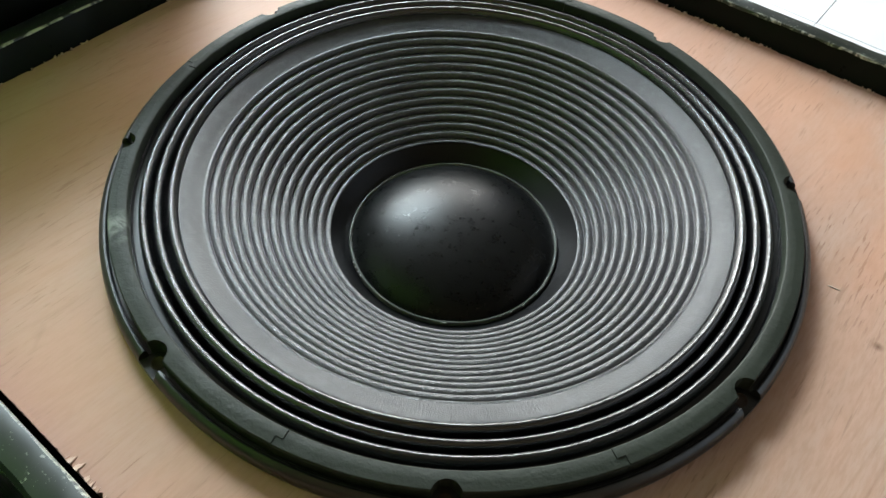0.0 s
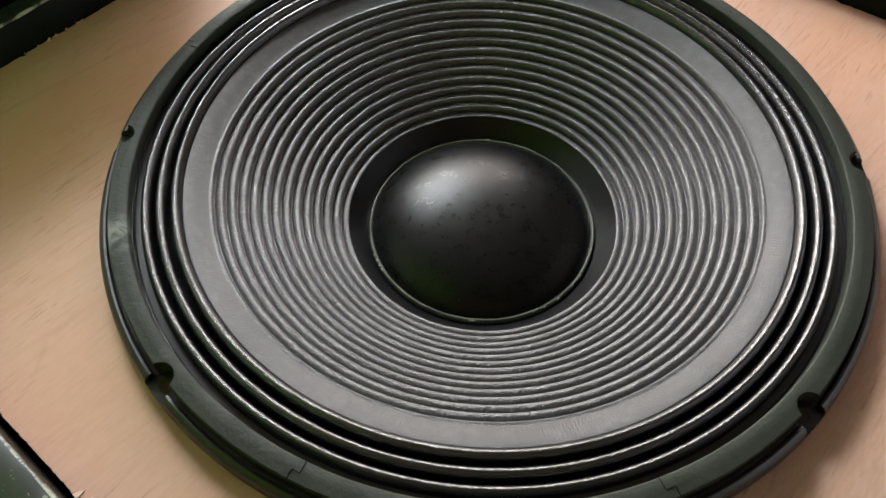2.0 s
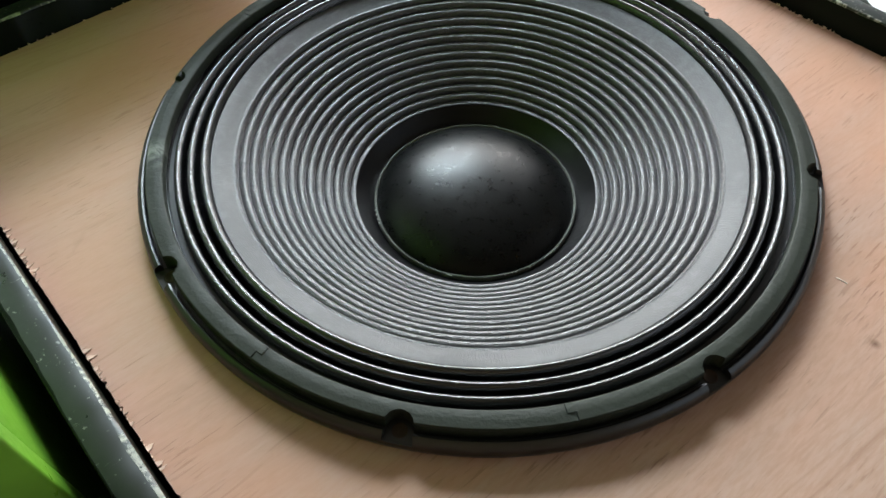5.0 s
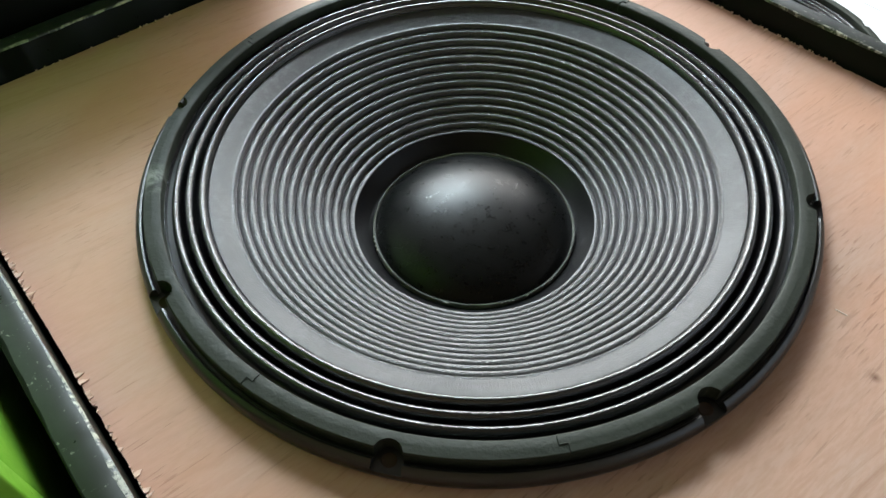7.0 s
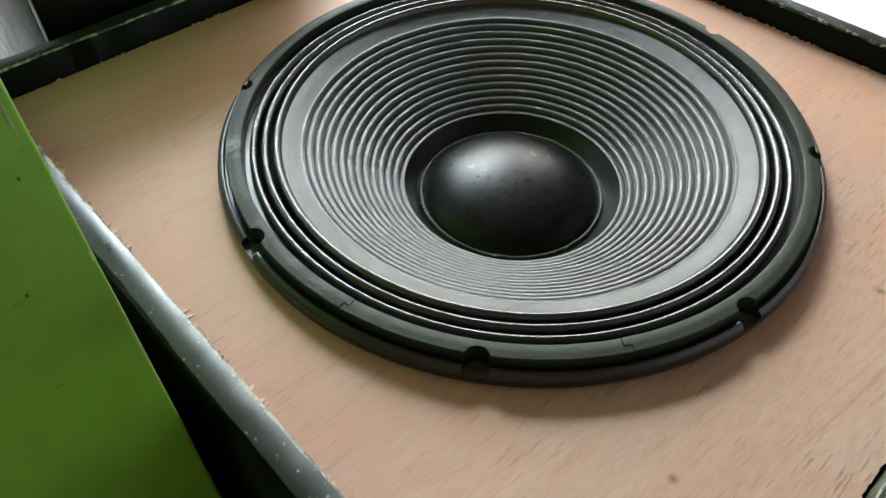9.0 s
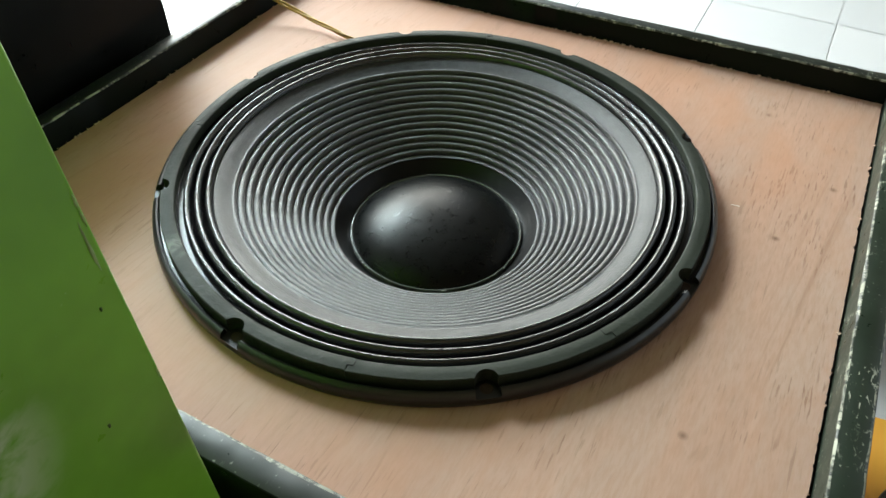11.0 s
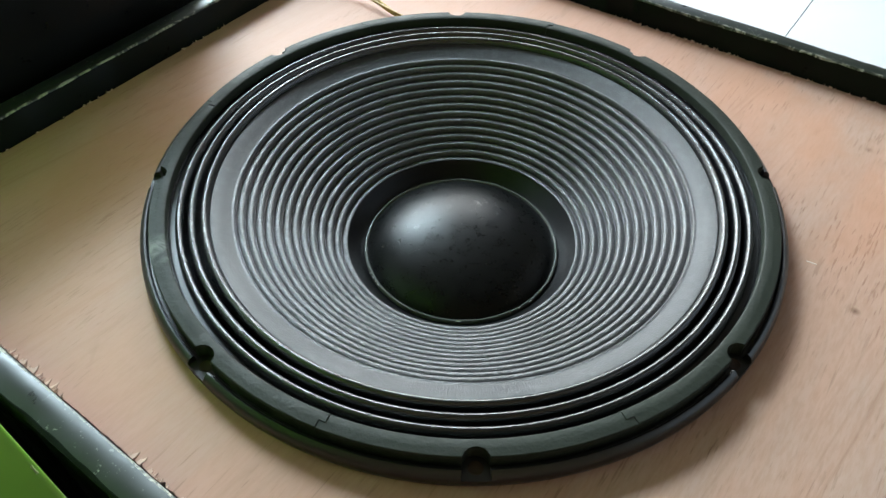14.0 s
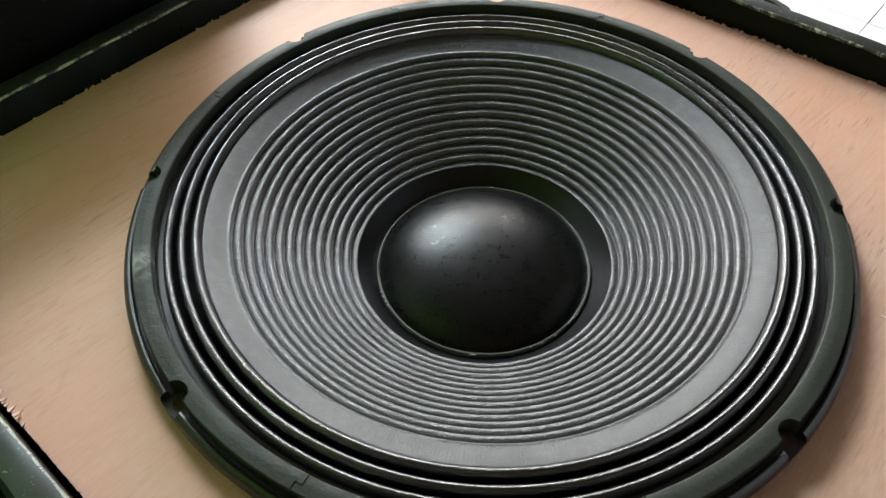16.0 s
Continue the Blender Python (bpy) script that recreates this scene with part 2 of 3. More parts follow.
def dome_lacquer():
    m, n, b = material("black_dust_cap_lacquer", 0.3)
    b.inputs["Specular IOR Level"].default_value = 0.20
    v = coords(n)
    fine, blotch = noisy(n, v, 700, 3, 0.65), noisy(n, v, 120, 4, 0.6)
    n.links.new(mixed(n, blotch, (0.0025, 0.0027, 0.0027), (0.005, 0.0053, 0.0053)), b.inputs["Base Color"])
    n.links.new(ramp(n, mixed(n, 0.5, fine, blotch), (0.38, 0.25), (0.62, 0.40)), b.inputs["Roughness"])
    bumped(n, b, fine, 0.26, 0.0006)
    return m


def gasket_fibre():
    m, n, b = material("dark_fibre_gasket", 0.46)
    b.inputs["Specular IOR Level"].default_value = 0.16
    v = coords(n)
    cloud, fine, rub = noisy(n, v, 20, 4), noisy(n, v, 320, 4), noisy(n, v, 95, 4, 0.65, 0.6)
    base = mixed(n, ramp(n, cloud, (0.3, 0.0), (0.7, 1.0)), (0.0135, 0.0170, 0.0120), (0.0205, 0.0250, 0.0185))
    far = n.nodes.new("ShaderNodeVectorMath")
    far.operation = "DISTANCE"
    far.inputs[1].default_value = (-0.1985, -0.0722, 0.0182)
    n.links.new(v, far.inputs[0])
    worn = product(n, ramp(n, far.outputs["Value"], (0.004, 1.0), (0.016, 0.0)), ramp(n, rub, (0.42, 0.0), (0.6, 1.0)))
    base = mixed(n, product(n, worn, 0.7), base, (0.20, 0.21, 0.19))
    n.links.new(base, b.inputs["Base Color"])
    n.links.new(ramp(n, rub, (0.3, 0.46), (0.7, 0.64)), b.inputs["Roughness"])
    bumped(n, b, mixed(n, 0.5, fine, rub), 0.6, 0.0012)
    return m


def floor_tile():
    m, n, b = material("white_floor_tile", 0.14)
    oi = n.nodes.new("ShaderNodeObjectInfo")
    v = coords(n)
    cloud = noisy(n, v, 6, 4)
    tone = mixed(n, oi.outputs["Random"], (0.49, 0.505, 0.525), (0.56, 0.57, 0.588))
    n.links.new(mixed(n, product(n, ramp(n, cloud, (0.45, 0.0), (0.7, 1.0)), 0.12), tone, (0.55, 0.55, 0.54)), b.inputs["Base Color"])
    n.links.new(ramp(n, noisy(n, v, 30, 4), (0.3, 0.08), (0.7, 0.22)), b.inputs["Roughness"])
    bumped(n, b, noisy(n, v, 3.0, 2), 0.1, 0.002)
    return m


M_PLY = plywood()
M_RAW = plain("torn_wood_fibre", (0.62, 0.43, 0.33), 0.8, grain=600, vary=0.2)
M_PALE = plain("pale_sapwood", (0.80, 0.72, 0.62), 0.7, grain=600, vary=0.1)
# one olive paint: sides coloured darker for shade, tops lighter and scuffed
M_LIP = painted_panel("olive_paint_shaded_sides", (0.0050, 0.0066, 0.0048), (0.30, 0.31, 0.26), 0.80)
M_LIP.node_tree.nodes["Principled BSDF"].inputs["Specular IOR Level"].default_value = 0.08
M_TOP = painted_panel("scuffed_olive_lit_top", (0.013, 0.0165, 0.0135), (0.36, 0.37, 0.31), 0.64, fleck=True)
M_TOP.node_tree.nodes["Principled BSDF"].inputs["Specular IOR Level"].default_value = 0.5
M_SCRATCHED = painted_panel("scratched_olive_paint", (0.019, 0.028, 0.019), (0.36, 0.37, 0.30), 0.575, fleck=True)
M_BLACK = painted_panel("black_gloss_paint", (0.004, 0.004, 0.004), (0.3, 0.3, 0.28), 0.72)
M_BLACK.node_tree.nodes["Principled BSDF"].inputs["Specular IOR Level"].default_value = 0.14
M_EDGE = worn_edge()
M_GREEN = painted_panel("green_gloss_paint", (0.135, 0.31, 0.028), (0.42, 0.50, 0.33), 0.74, ((0.043, -0.404, 0.645), 0.052))
M_FRAME = plain("black_cast_frame", (0.008, 0.0085, 0.0085), 0.36, 0.0, 260, 0.2, 0.2)
M_GASKET = gasket_fibre()
M_CLOTH = cloth_roll()
M_CONE = paper_cone()
M_BAND = cloth_band()
M_NECK = plain("lacquered_cone_neck", (0.003, 0.003, 0.0038), 0.40, 0.0, 400, 0.35, 0.4)
M_NECK.node_tree.nodes["Principled BSDF"].inputs["Specular IOR Level"].default_value = 0.22
M_DOME = dome_lacquer()
M_RING = plain("clear_adhesive_line", (0.13, 0.135, 0.125), 0.22, 0.0, 500, 0.3, 0.4, 0.0006)
# glue beads, coloured pale so that the glints sit in the colour
M_GLUE = plain("dried_glue_with_glint", (0.45, 0.45, 0.44), 0.12, 0.0, 700, 0.2, 0.5, 0.0008)
M_MAGNET = plain("dark_ferrite", (0.03, 0.03, 0.032), 0.6, 0.0, 200)
M_HOLE = plain("shaded_bolt_hole", (0.03, 0.017, 0.010), 0.9)
M_TILE = floor_tile()
M_GROUT = plain("grey_grout", (0.48, 0.48, 0.48), 0.9, grain=300)
# unseen walls and ceiling: east kept paler, ceiling dark, to set the bounced light
M_EAST = plain("pale_bounce_cream", (0.52, 0.42, 0.25), 0.7, grain=60, vary=0.04)
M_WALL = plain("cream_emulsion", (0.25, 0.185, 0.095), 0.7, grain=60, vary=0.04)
M_CEIL = plain("low_bounce_brown", (0.085, 0.070, 0.052), 0.8, grain=60, vary=0.03)
M_ORANGE = plain("orange_varnished_board", (0.52, 0.25, 0.035), 0.4, grain=60, vary=0.15)
M_KNOCK = plain("bare_filler", (0.30, 0.43, 0.18), 0.7, grain=400)
M_DENT = plain("dark_dent", (0.03, 0.07, 0.01), 0.6, grain=400)
M_CABLE = plain("gold_clear_cable", (0.45, 0.28, 0.07), 0.3, 0.0, 300, 0.2)
M_PAVE = plain("pale_pavement", (0.45, 0.44, 0.42), 0.85, grain=30)


# ---- builders ----
def mesh_of(name, bm, *mats, smooth=True):
    me = bpy.data.meshes.new(name)
    bm.normal_update()
    bm.to_mesh(me)
    bm.free()
    for m in mats:
        me.materials.append(m)
    if smooth:
        me.shade_smooth()
        me.set_sharp_from_angle(angle=radians(38))
    return me


def part(name, bm, mats, parent, label="", smooth=True):
    mats = mats if isinstance(mats, tuple) else (mats,)
    ob = new(name, mesh_of(name, bm, *mats, smooth=smooth))
    ob.parent = parent
    if label:
        ob["label"] = label
    return ob


def thing(name, m, label, category, group="", kind=""):
    ob = new(name)
    ob.empty_display_size = 0.05
    ob.matrix_world = m
    return tagged(ob, label, category, group, kind)


def block(x0, x1, y0, y1, z0, z1, bevel=0.0, segments=2):
    bm = bmesh.new()
    bmesh.ops.create_cube(bm, size=1)
    for v in bm.verts:
        v.co = Vector(((x0 + x1) / 2 + v.co.x * (x1 - x0), (y0 + y1) / 2 + v.co.y * (y1 - y0), (z0 + z1) / 2 + v.co.z * (z1 - z0)))
    if bevel:
        bmesh.ops.bevel(bm, geom=bm.edges[:], offset=bevel, segments=segments, affect="EDGES", profile=0.5)
    return bm


def turned(profile, steps=240, a0=0.0, a1=360.0, closed=False, wobble=None):
    """A surface turned about z from (r, z) pairs; closed joins the last pair to the first."""
    bm = bmesh.new()
    full = abs(a1 - a0) >= 359.99
    n = steps if full else steps + 1
    rings = []
    for i in range(n):
        a = radians(a0 + (a1 - a0) * i / steps)
        row = []
        for j, (r, z) in enumerate(profile):
            dz = wobble(a, r) if wobble else 0.0
            row.append(bm.verts.new((r * math.cos(a), r * math.sin(a), z + dz)))
        rings.append(row)
    m = len(profile)
    for i in range(n if full else n - 1):
        p, q = rings[i], rings[(i + 1) % n]
        for j in range(m if closed else m - 1):
            k = (j + 1) % m
            bm.faces.new((p[j], q[j], q[k], p[k]))
    if closed and not full:
        bm.faces.new(rings[0][::-1])
        bm.faces.new(rings[-1])
    bmesh.ops.recalc_face_normals(bm, faces=bm.faces[:])
    return bm


def cut(bm, tool):
    """bm with the solid tool taken away."""
    a = new("cut_a", mesh_of("cut_a", bm, smooth=False))
    b = new("cut_b", mesh_of("cut_b", tool, smooth=False))
    mod = a.modifiers.new("cut", "BOOLEAN")
    mod.operation, mod.object, mod.solver = "DIFFERENCE", b, "EXACT"
    dg = bpy.context.evaluated_depsgraph_get()
    me = bpy.data.meshes.new_from_object(a.evaluated_get(dg))
    out = bmesh.new()
    out.from_mesh(me)
    for o in (a, b):
        old = o.data
        bpy.data.objects.remove(o)
        bpy.data.meshes.remove(old)
    bpy.data.meshes.remove(me)
    return out


def slots(radius, inner, outer, half, z0, z1, angles):
    """Solid U-shaped slots that open outwards, at the given angles."""
    bm = bmesh.new()
    for deg in angles:
        a = radians(deg)
        c = inner + radius
        pts = [(c + radius * math.cos(t), radius * math.sin(t)) for t in (math.pi / 2 + math.pi * i / 10 for i in range(11))]
        pts = [(c + 0.35 * radius, radius)] + pts + [(c + 0.35 * radius, -radius), (c + radius, -half), (outer, -half), (outer, half), (c + radius, half)]
        rot = Matrix.Rotation(a, 3, "Z")
        low = [bm.verts.new(rot @ Vector((x, y, z0))) for x, y in pts]
        high = [bm.verts.new(rot @ Vector((x, y, z1))) for x, y in pts]
        bm.faces.new(low[::-1])
        bm.faces.new(high)
        for i in range(len(pts)):
            j = (i + 1) % len(pts)
            bm.faces.new((low[i], low[j], high[j], high[i]))
    bmesh.ops.recalc_face_normals(bm, faces=bm.faces[:])
    return bm


def moved(bm, m):
    bmesh.ops.transform(bm, matrix=m, verts=bm.verts[:])
    return bm


TURN = -36.7
BAFFLE = 0.48
NOTCHES = [45 * k for k in range(8)]
JOINTS = (-112, -67.5, -22, 23, 67.5, 112, 158, 203)


def woofer(m, label, category, group):
    """A large driver, its flange's underside at z = 0, looking up."""
    w = thing("woofer", m, label, category, group)
    rim = [(0.199, -0.006), (0.199, 0.0088), (0.2178, 0.0088), (0.2179, 0.0118), (0.2184, 0.0130), (0.2196, 0.0134), (0.2216, 0.0122), (0.2230, 0.0098),
           (0.2237, 0.0060), (0.2230, 0.0018), (0.2212, 0.0), (0.206, 0.0), (0.204, -0.006)]
    part("frame", cut(turned(rim, 288, closed=True), slots(0.0076, 0.2092, 0.24, 0.0082, 0.0082, 0.03, NOTCHES)), M_FRAME, w, "black cast metal rim with notched bolt seats")
    # gasket in pieces, with jig-cut joints between them
    for i, a in enumerate(JOINTS):
        b = JOINTS[(i + 1) % len(JOINTS)]
        b = b if b > a else b + 360
        lift = 0.00025 * ((i * 5) % 3)
        inner = [(0.2047, 0.0045), (0.2047, 0.0180 + lift), (0.2050, 0.0186 + lift), (0.2057, 0.0190 + lift), (0.2105, 0.0191 + lift), (0.2105, 0.0045)]
        outer = [(0.2105, 0.0045), (0.2105, 0.0191 + lift), (0.2149, 0.0190 + lift), (0.2156, 0.0183 + lift), (0.2157, 0.0045)]
        inside = [k for k in NOTCHES if any(a < k + s < b for s in (-360, 0, 360))]
        step = 1.3 if i % 2 else -1.1
        after = 1.3 if (i + 1) % 2 else -1.1
        g = bmesh.new()
        for prof, p, q in ((inner, a, b), (outer, a + step, b + after)):
            piece = turned(prof, 40, p + 0.03, q - 0.03, closed=True)
            if inside:
                piece = cut(piece, slots(0.0076, 0.2092, 0.24, 0.0082, 0.0, 0.03, inside))
            tmp = bpy.data.meshes.new("tmp")
            piece.to_mesh(tmp)
            piece.free()
            g.from_mesh(tmp)
            bpy.data.meshes.remove(tmp)
        part("gasket_piece", g, M_GASKET, w, "dark fibre gasket segment" if i == 0 else "")
    # dark brown discs stand for the shaded plywood down the bolt holes
    for k in NOTCHES:
        a = radians(k)
        h = turned([(0.0, 0.0084), (0.0034, 0.0084), (0.0037, 0.0086), (0.0042, 0.0083)], 20)
        bmesh.ops.translate(h, verts=h.verts[:], vec=(0.2160 * math.cos(a), 0.2160 * math.sin(a), 0))
        part("bolt_hole", h, M_HOLE, w)
    # three-roll cloth surround
    prof = [(0.2058, 0.0120), (0.2046, 0.0118), (0.2040, 0.0095), (0.2030, 0.0072), (0.2020, 0.0062), (0.2010, 0.0062)]
    for c in (0.1972, 0.1890, 0.1806):
        for i in range(15):
            t = math.pi * i / 14
            prof.append((c + 0.0034 * math.cos(t), 0.0066 + 0.0087 * math.sin(t) ** 0.85))
        prof.append((c - 0.0042, 0.0052))
    prof[-1] = (0.1768, 0.0070)
    part("surround", turned(prof, 288), M_CLOTH, w, "black coated cloth surround with three rolls")
    # cone: plain outer band, thirteen ribs, plain neck
    band = [(0.1777, 0.0082), (0.1775, 0.0096), (0.1769, 0.0104), (0.1760, 0.0103), (0.1690, 0.0070), (0.1652, 0.0053), (0.1640, 0.0049)]
    part("outer_band", turned(band, 288, wobble=lambda a, r: 0.00008 * math.sin(7 * a + 40 * r)), M_BAND, w, "plain grey-black cloth-faced band")
    prof = [(0.1640, 0.0049)]
    r0, z0, r1, z1, ribs = 0.1633, 0.0038, 0.0880, -0.0455, 13
    for i in range(ribs * 10 + 1):
        f = i / (ribs * 10)
        crest = (0.5 + 0.5 * math.cos(2 * math.pi * f * ribs)) ** 0.34
        lift = 0.0033 * crest - 0.0021
        prof.append((r0 + (r1 - r0) * f - 0.54 * lift, z0 + (z1 - z0) * f + 0.84 * lift))
    cone = turned(prof, 288, wobble=lambda a, r: 0.00012 * math.sin(9 * a + 60 * r))
    part("cone", cone, M_CONE, w, "ribbed black paper cone")
    part("neck", turned([(0.0879, -0.0460), (0.0840, -0.0502), (0.0790, -0.0555), (0.0755, -0.0585), (0.0725, -0.0595)], 200), M_NECK, w, "smooth lacquered inner cone")
    part("glue_ring", turned([(0.0752, -0.0585), (0.0750, -0.0560), (0.0745, -0.0551), (0.0739, -0.0549), (0.0733, -0.0553), (0.0729, -0.0563), (0.0727, -0.0574)], 240,
                             wobble=lambda a, r: 0.00025 * math.sin(23 * a) * math.sin(7 * a)), M_RING, w, "thin clear line of dried glue")
    rng = random.Random(11)
    for k, spread, count in ((88, 2.2, 5), (267, 1.6, 4), (-38, 12, 17), (-60, 4, 4), (205, 9, 6)):
        for i in range(count):
            a = radians(k + spread * (2 * (i + 0.5) / count - 1) + rng.uniform(-0.5, 0.5))
            bead = turned([(0.0005 * math.cos(t), 0.0006 * math.sin(t)) for t in (math.pi / 2 * q / 4 for q in range(5))], 10)
            bmesh.ops.scale(bead, vec=(rng.uniform(0.7, 1.3), rng.uniform(0.8, 2.6), 1), verts=bead.verts[:])
            part("glue_bead", moved(bead, pose(rng.uniform(0.0737, 0.0752) * math.cos(a), rng.uniform(0.0737, 0.0752) * math.sin(a), -0.0556, 0, 0, math.degrees(a))), M_GLUE, w)
    dome = [(0.0732 * math.sin(t), -0.0560 + 0.0235 * (math.cos(t) - math.cos(1.18)) / (1 - math.cos(1.18))) for t in (1.18 * i / 28 for i in range(29))]
    k = 0.0727 / dome[-1][0]
    dome = [(max(r * k, 0.0004), z) for r, z in dome]
    part("dust_cap", turned(dome, 160), M_DOME, w, "domed black dust cap")
    part("basket", turned([(0.2035, -0.005), (0.198, -0.030), (0.150, -0.085), (0.098, -0.105), (0.098, -0.112), (0.155, -0.092), (0.206, -0.032), (0.2085, -0.001)], 96), M_FRAME, w)
    part("magnet", turned([(0.0, -0.108), (0.105, -0.108), (0.110, -0.112), (0.110, -0.177), (0.105, -0.182), (0.0005, -0.182)], 72), M_MAGNET, w, "ferrite ring magnet")
    return w


def panel(length, thick, z0, z1, chamfer, seed, worn):
    """A board along x, its thickness along y from 0, with unevenly worn upper edges; material 1 on the wear, 2 on top."""
    bm = bmesh.new()
    n = max(24, int(length / 0.006))
    rows = []
    for i in range(n + 1):
        x = length * i / n
        w = [chamfer * (0.55 + 0.9 * abs(noise.noise((x * 38, seed, k))) + 0.9 * max(0, noise.noise((x * 9, seed, k + 7)))) for k in range(4)]
        pts = [(0, z0), (0, z1 - w[0]), (w[1] * 0.4, z1 - w[1] * 0.3), (w[1], z1), (thick - w[2], z1), (thick - w[2] * 0.3, z1 - w[2] * 0.35), (thick, z1 - w[3]), (thick, z0)]
        rows.append([bm.verts.new((x, y, z)) for y, z in pts])
    for a, b in zip(rows, rows[1:]):
        for j in range(8):
            k = (j + 1) % 8
            f = bm.faces.new((a[j], b[j], b[k], a[k]))
            f.material_index = 1 if j in worn else 2 if j == 3 else 0
    bm.faces.new(rows[0])
    bm.faces.new(rows[-1][::-1])
    bmesh.ops.recalc_face_normals(bm, faces=bm.faces[:])
    return bm




# ---- room ----
def slab(name, bm, mat, label, category):
    ob = new(name, mesh_of(name, bm, mat, smooth=False))
    return tagged(ob, label, category, kind="structure")


floor = new("floor", mesh_of("floor", moved(block(-3.2, 3.2, -2.6, 2.42, -0.06, -0.004), pose(0, 0, 0, 0, 0, -TURN)), M_GROUT, smooth=False))
floor.matrix_world = pose(0, 0, 0, 0, 0, TURN)
tagged(floor, "white glazed ceramic tile floor with grey grout", "floor", kind="structure")
slab("wall_south", block(-3.2, 3.2, -2.72, -2.6, 0, 3.0), M_WALL, "unseen plain cream painted wall behind the cabinets", "wall")
west = thing("wall_west", Matrix(), "unseen plain cream painted wall, wide opening added for the west light", "wall", kind="structure")
part("pier", block(-3.32, -3.2, -2.72, 0.05, 0, 3.0), M_WALL, west, smooth=False)
part("pier", block(-3.32, -3.2, 2.05, 2.42, 0, 3.0), M_WALL, west, smooth=False)
part("apron", block(-3.32, -3.2, 0.05, 2.05, 0, 1.0), M_WALL, west, smooth=False)
part("lintel", block(-3.32, -3.2, 0.05, 2.05, 2.7, 3.0), M_WALL, west, smooth=False)
east = thing("wall_east", Matrix(), "unseen plain cream painted wall, wide opening added for the east fill", "wall", kind="structure")
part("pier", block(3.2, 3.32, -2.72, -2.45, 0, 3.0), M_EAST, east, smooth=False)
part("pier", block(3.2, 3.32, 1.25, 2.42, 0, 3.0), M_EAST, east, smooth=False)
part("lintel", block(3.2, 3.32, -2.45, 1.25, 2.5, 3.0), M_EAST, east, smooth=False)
north = thing("wall_north", Matrix(), "cream painted wall round the open shop front", "wall", kind="structure")
part("pier", block(-3.2, -2.8, 2.30, 2.42, 0, 3.0), M_WALL, north, smooth=False)
part("pier", block(1.15, 3.2, 2.30, 2.42, 0, 3.0), M_WALL, north, smooth=False)
part("lintel", block(-2.8, 1.15, 2.30, 2.42, 2.75, 3.0), M_WALL, north, smooth=False)
slab("ceiling", block(-3.32, 3.32, -2.72, 2.42, 3.0, 3.08), M_CEIL, "unseen plain dark brown ceiling, kept dark against bounced light", "ceiling")
slab("ground", block(-400, 400, -400, 800, -0.3, -0.08), M_PAVE, "pale concrete ground outside the shop front", "ground")

# ---- the cabinet and its woofer ----
FRAME = pose(0, 0, 0, 0, 0, TURN)
cabinet = thing("speaker_cabinet", FRAME, "dark olive painted plywood speaker cabinet lying on its back", "speaker cabinet")
LIP = BAFFLE + 0.025
SKEW = 0.035  # the far panel runs slightly out of square
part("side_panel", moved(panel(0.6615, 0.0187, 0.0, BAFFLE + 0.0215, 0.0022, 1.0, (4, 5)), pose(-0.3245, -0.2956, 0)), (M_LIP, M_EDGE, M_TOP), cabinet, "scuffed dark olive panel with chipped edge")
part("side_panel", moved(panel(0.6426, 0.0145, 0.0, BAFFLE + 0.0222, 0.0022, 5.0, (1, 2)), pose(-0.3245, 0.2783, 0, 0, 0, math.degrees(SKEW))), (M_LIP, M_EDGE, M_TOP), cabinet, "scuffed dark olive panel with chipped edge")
part("side_panel", moved(panel(0.5928, 0.0185, 0.0, BAFFLE + 0.0262, 0.0022, 9.0, (2, 4, 5)), pose(0.3370, -0.2768, 0, 0, 0, 90)), (M_SCRATCHED, M_EDGE, M_SCRATCHED), cabinet, "heavily scratched dark olive panel")
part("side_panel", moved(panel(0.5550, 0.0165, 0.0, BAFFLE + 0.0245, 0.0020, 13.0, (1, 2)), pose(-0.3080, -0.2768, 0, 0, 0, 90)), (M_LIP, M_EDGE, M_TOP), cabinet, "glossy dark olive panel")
part("back_panel", block(-0.3078, 0.3183, -0.2766, 0.2740, 0.002, 0.018), M_BLACK, cabinet)


def baffle_board():
    bm = bmesh.new()
    x0, x1, y0, y1, hole = -0.3050, 0.3165, -0.2735, 0.2867, 0.2080
    angles = sorted([2 * math.pi * i / 1600 for i in range(1600)] + [math.atan2(y, x) % (2 * math.pi) for x in (x0, x1) for y in (y0, y1 + SKEW * x)])
    rows = []
    for i, a in enumerate(angles):
        c, s = math.cos(a), math.sin(a)
        d = min((x1 if c > 0 else x0) / c if abs(c) > 1e-9 else 9, (y1 / (s - SKEW * c) if s > 0.2 else y0 / s if s < -0.2 else 9))
        x, y = d * c, d * s
        rag = max(0.0, noise.noise((x * 260, y * 260, 3.0)) - 0.12) * max(0.0, noise.noise((x * 16, y * 16, 8.0)) + 0.35)
        d -= 0.0065 * rag + 0.0003 * noise.noise((x * 700, y * 700, 5.0))
        rows.append([bm.verts.new((hole * c, hole * s, BAFFLE - 0.018)), bm.verts.new((hole * c, hole * s, BAFFLE)),
                     bm.verts.new((d * c, d * s, BAFFLE)), bm.verts.new((d * c, d * s, BAFFLE - 0.018))])
    for i in range(len(rows)):
        p, q = rows[i], rows[(i + 1) % len(rows)]
        for j in range(4):
            bm.faces.new((p[j], q[j], q[(j + 1) % 4], p[(j + 1) % 4]))
    bmesh.ops.recalc_face_normals(bm, faces=bm.faces[:])
    return bm


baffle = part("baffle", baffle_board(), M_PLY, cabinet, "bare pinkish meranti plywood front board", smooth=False)


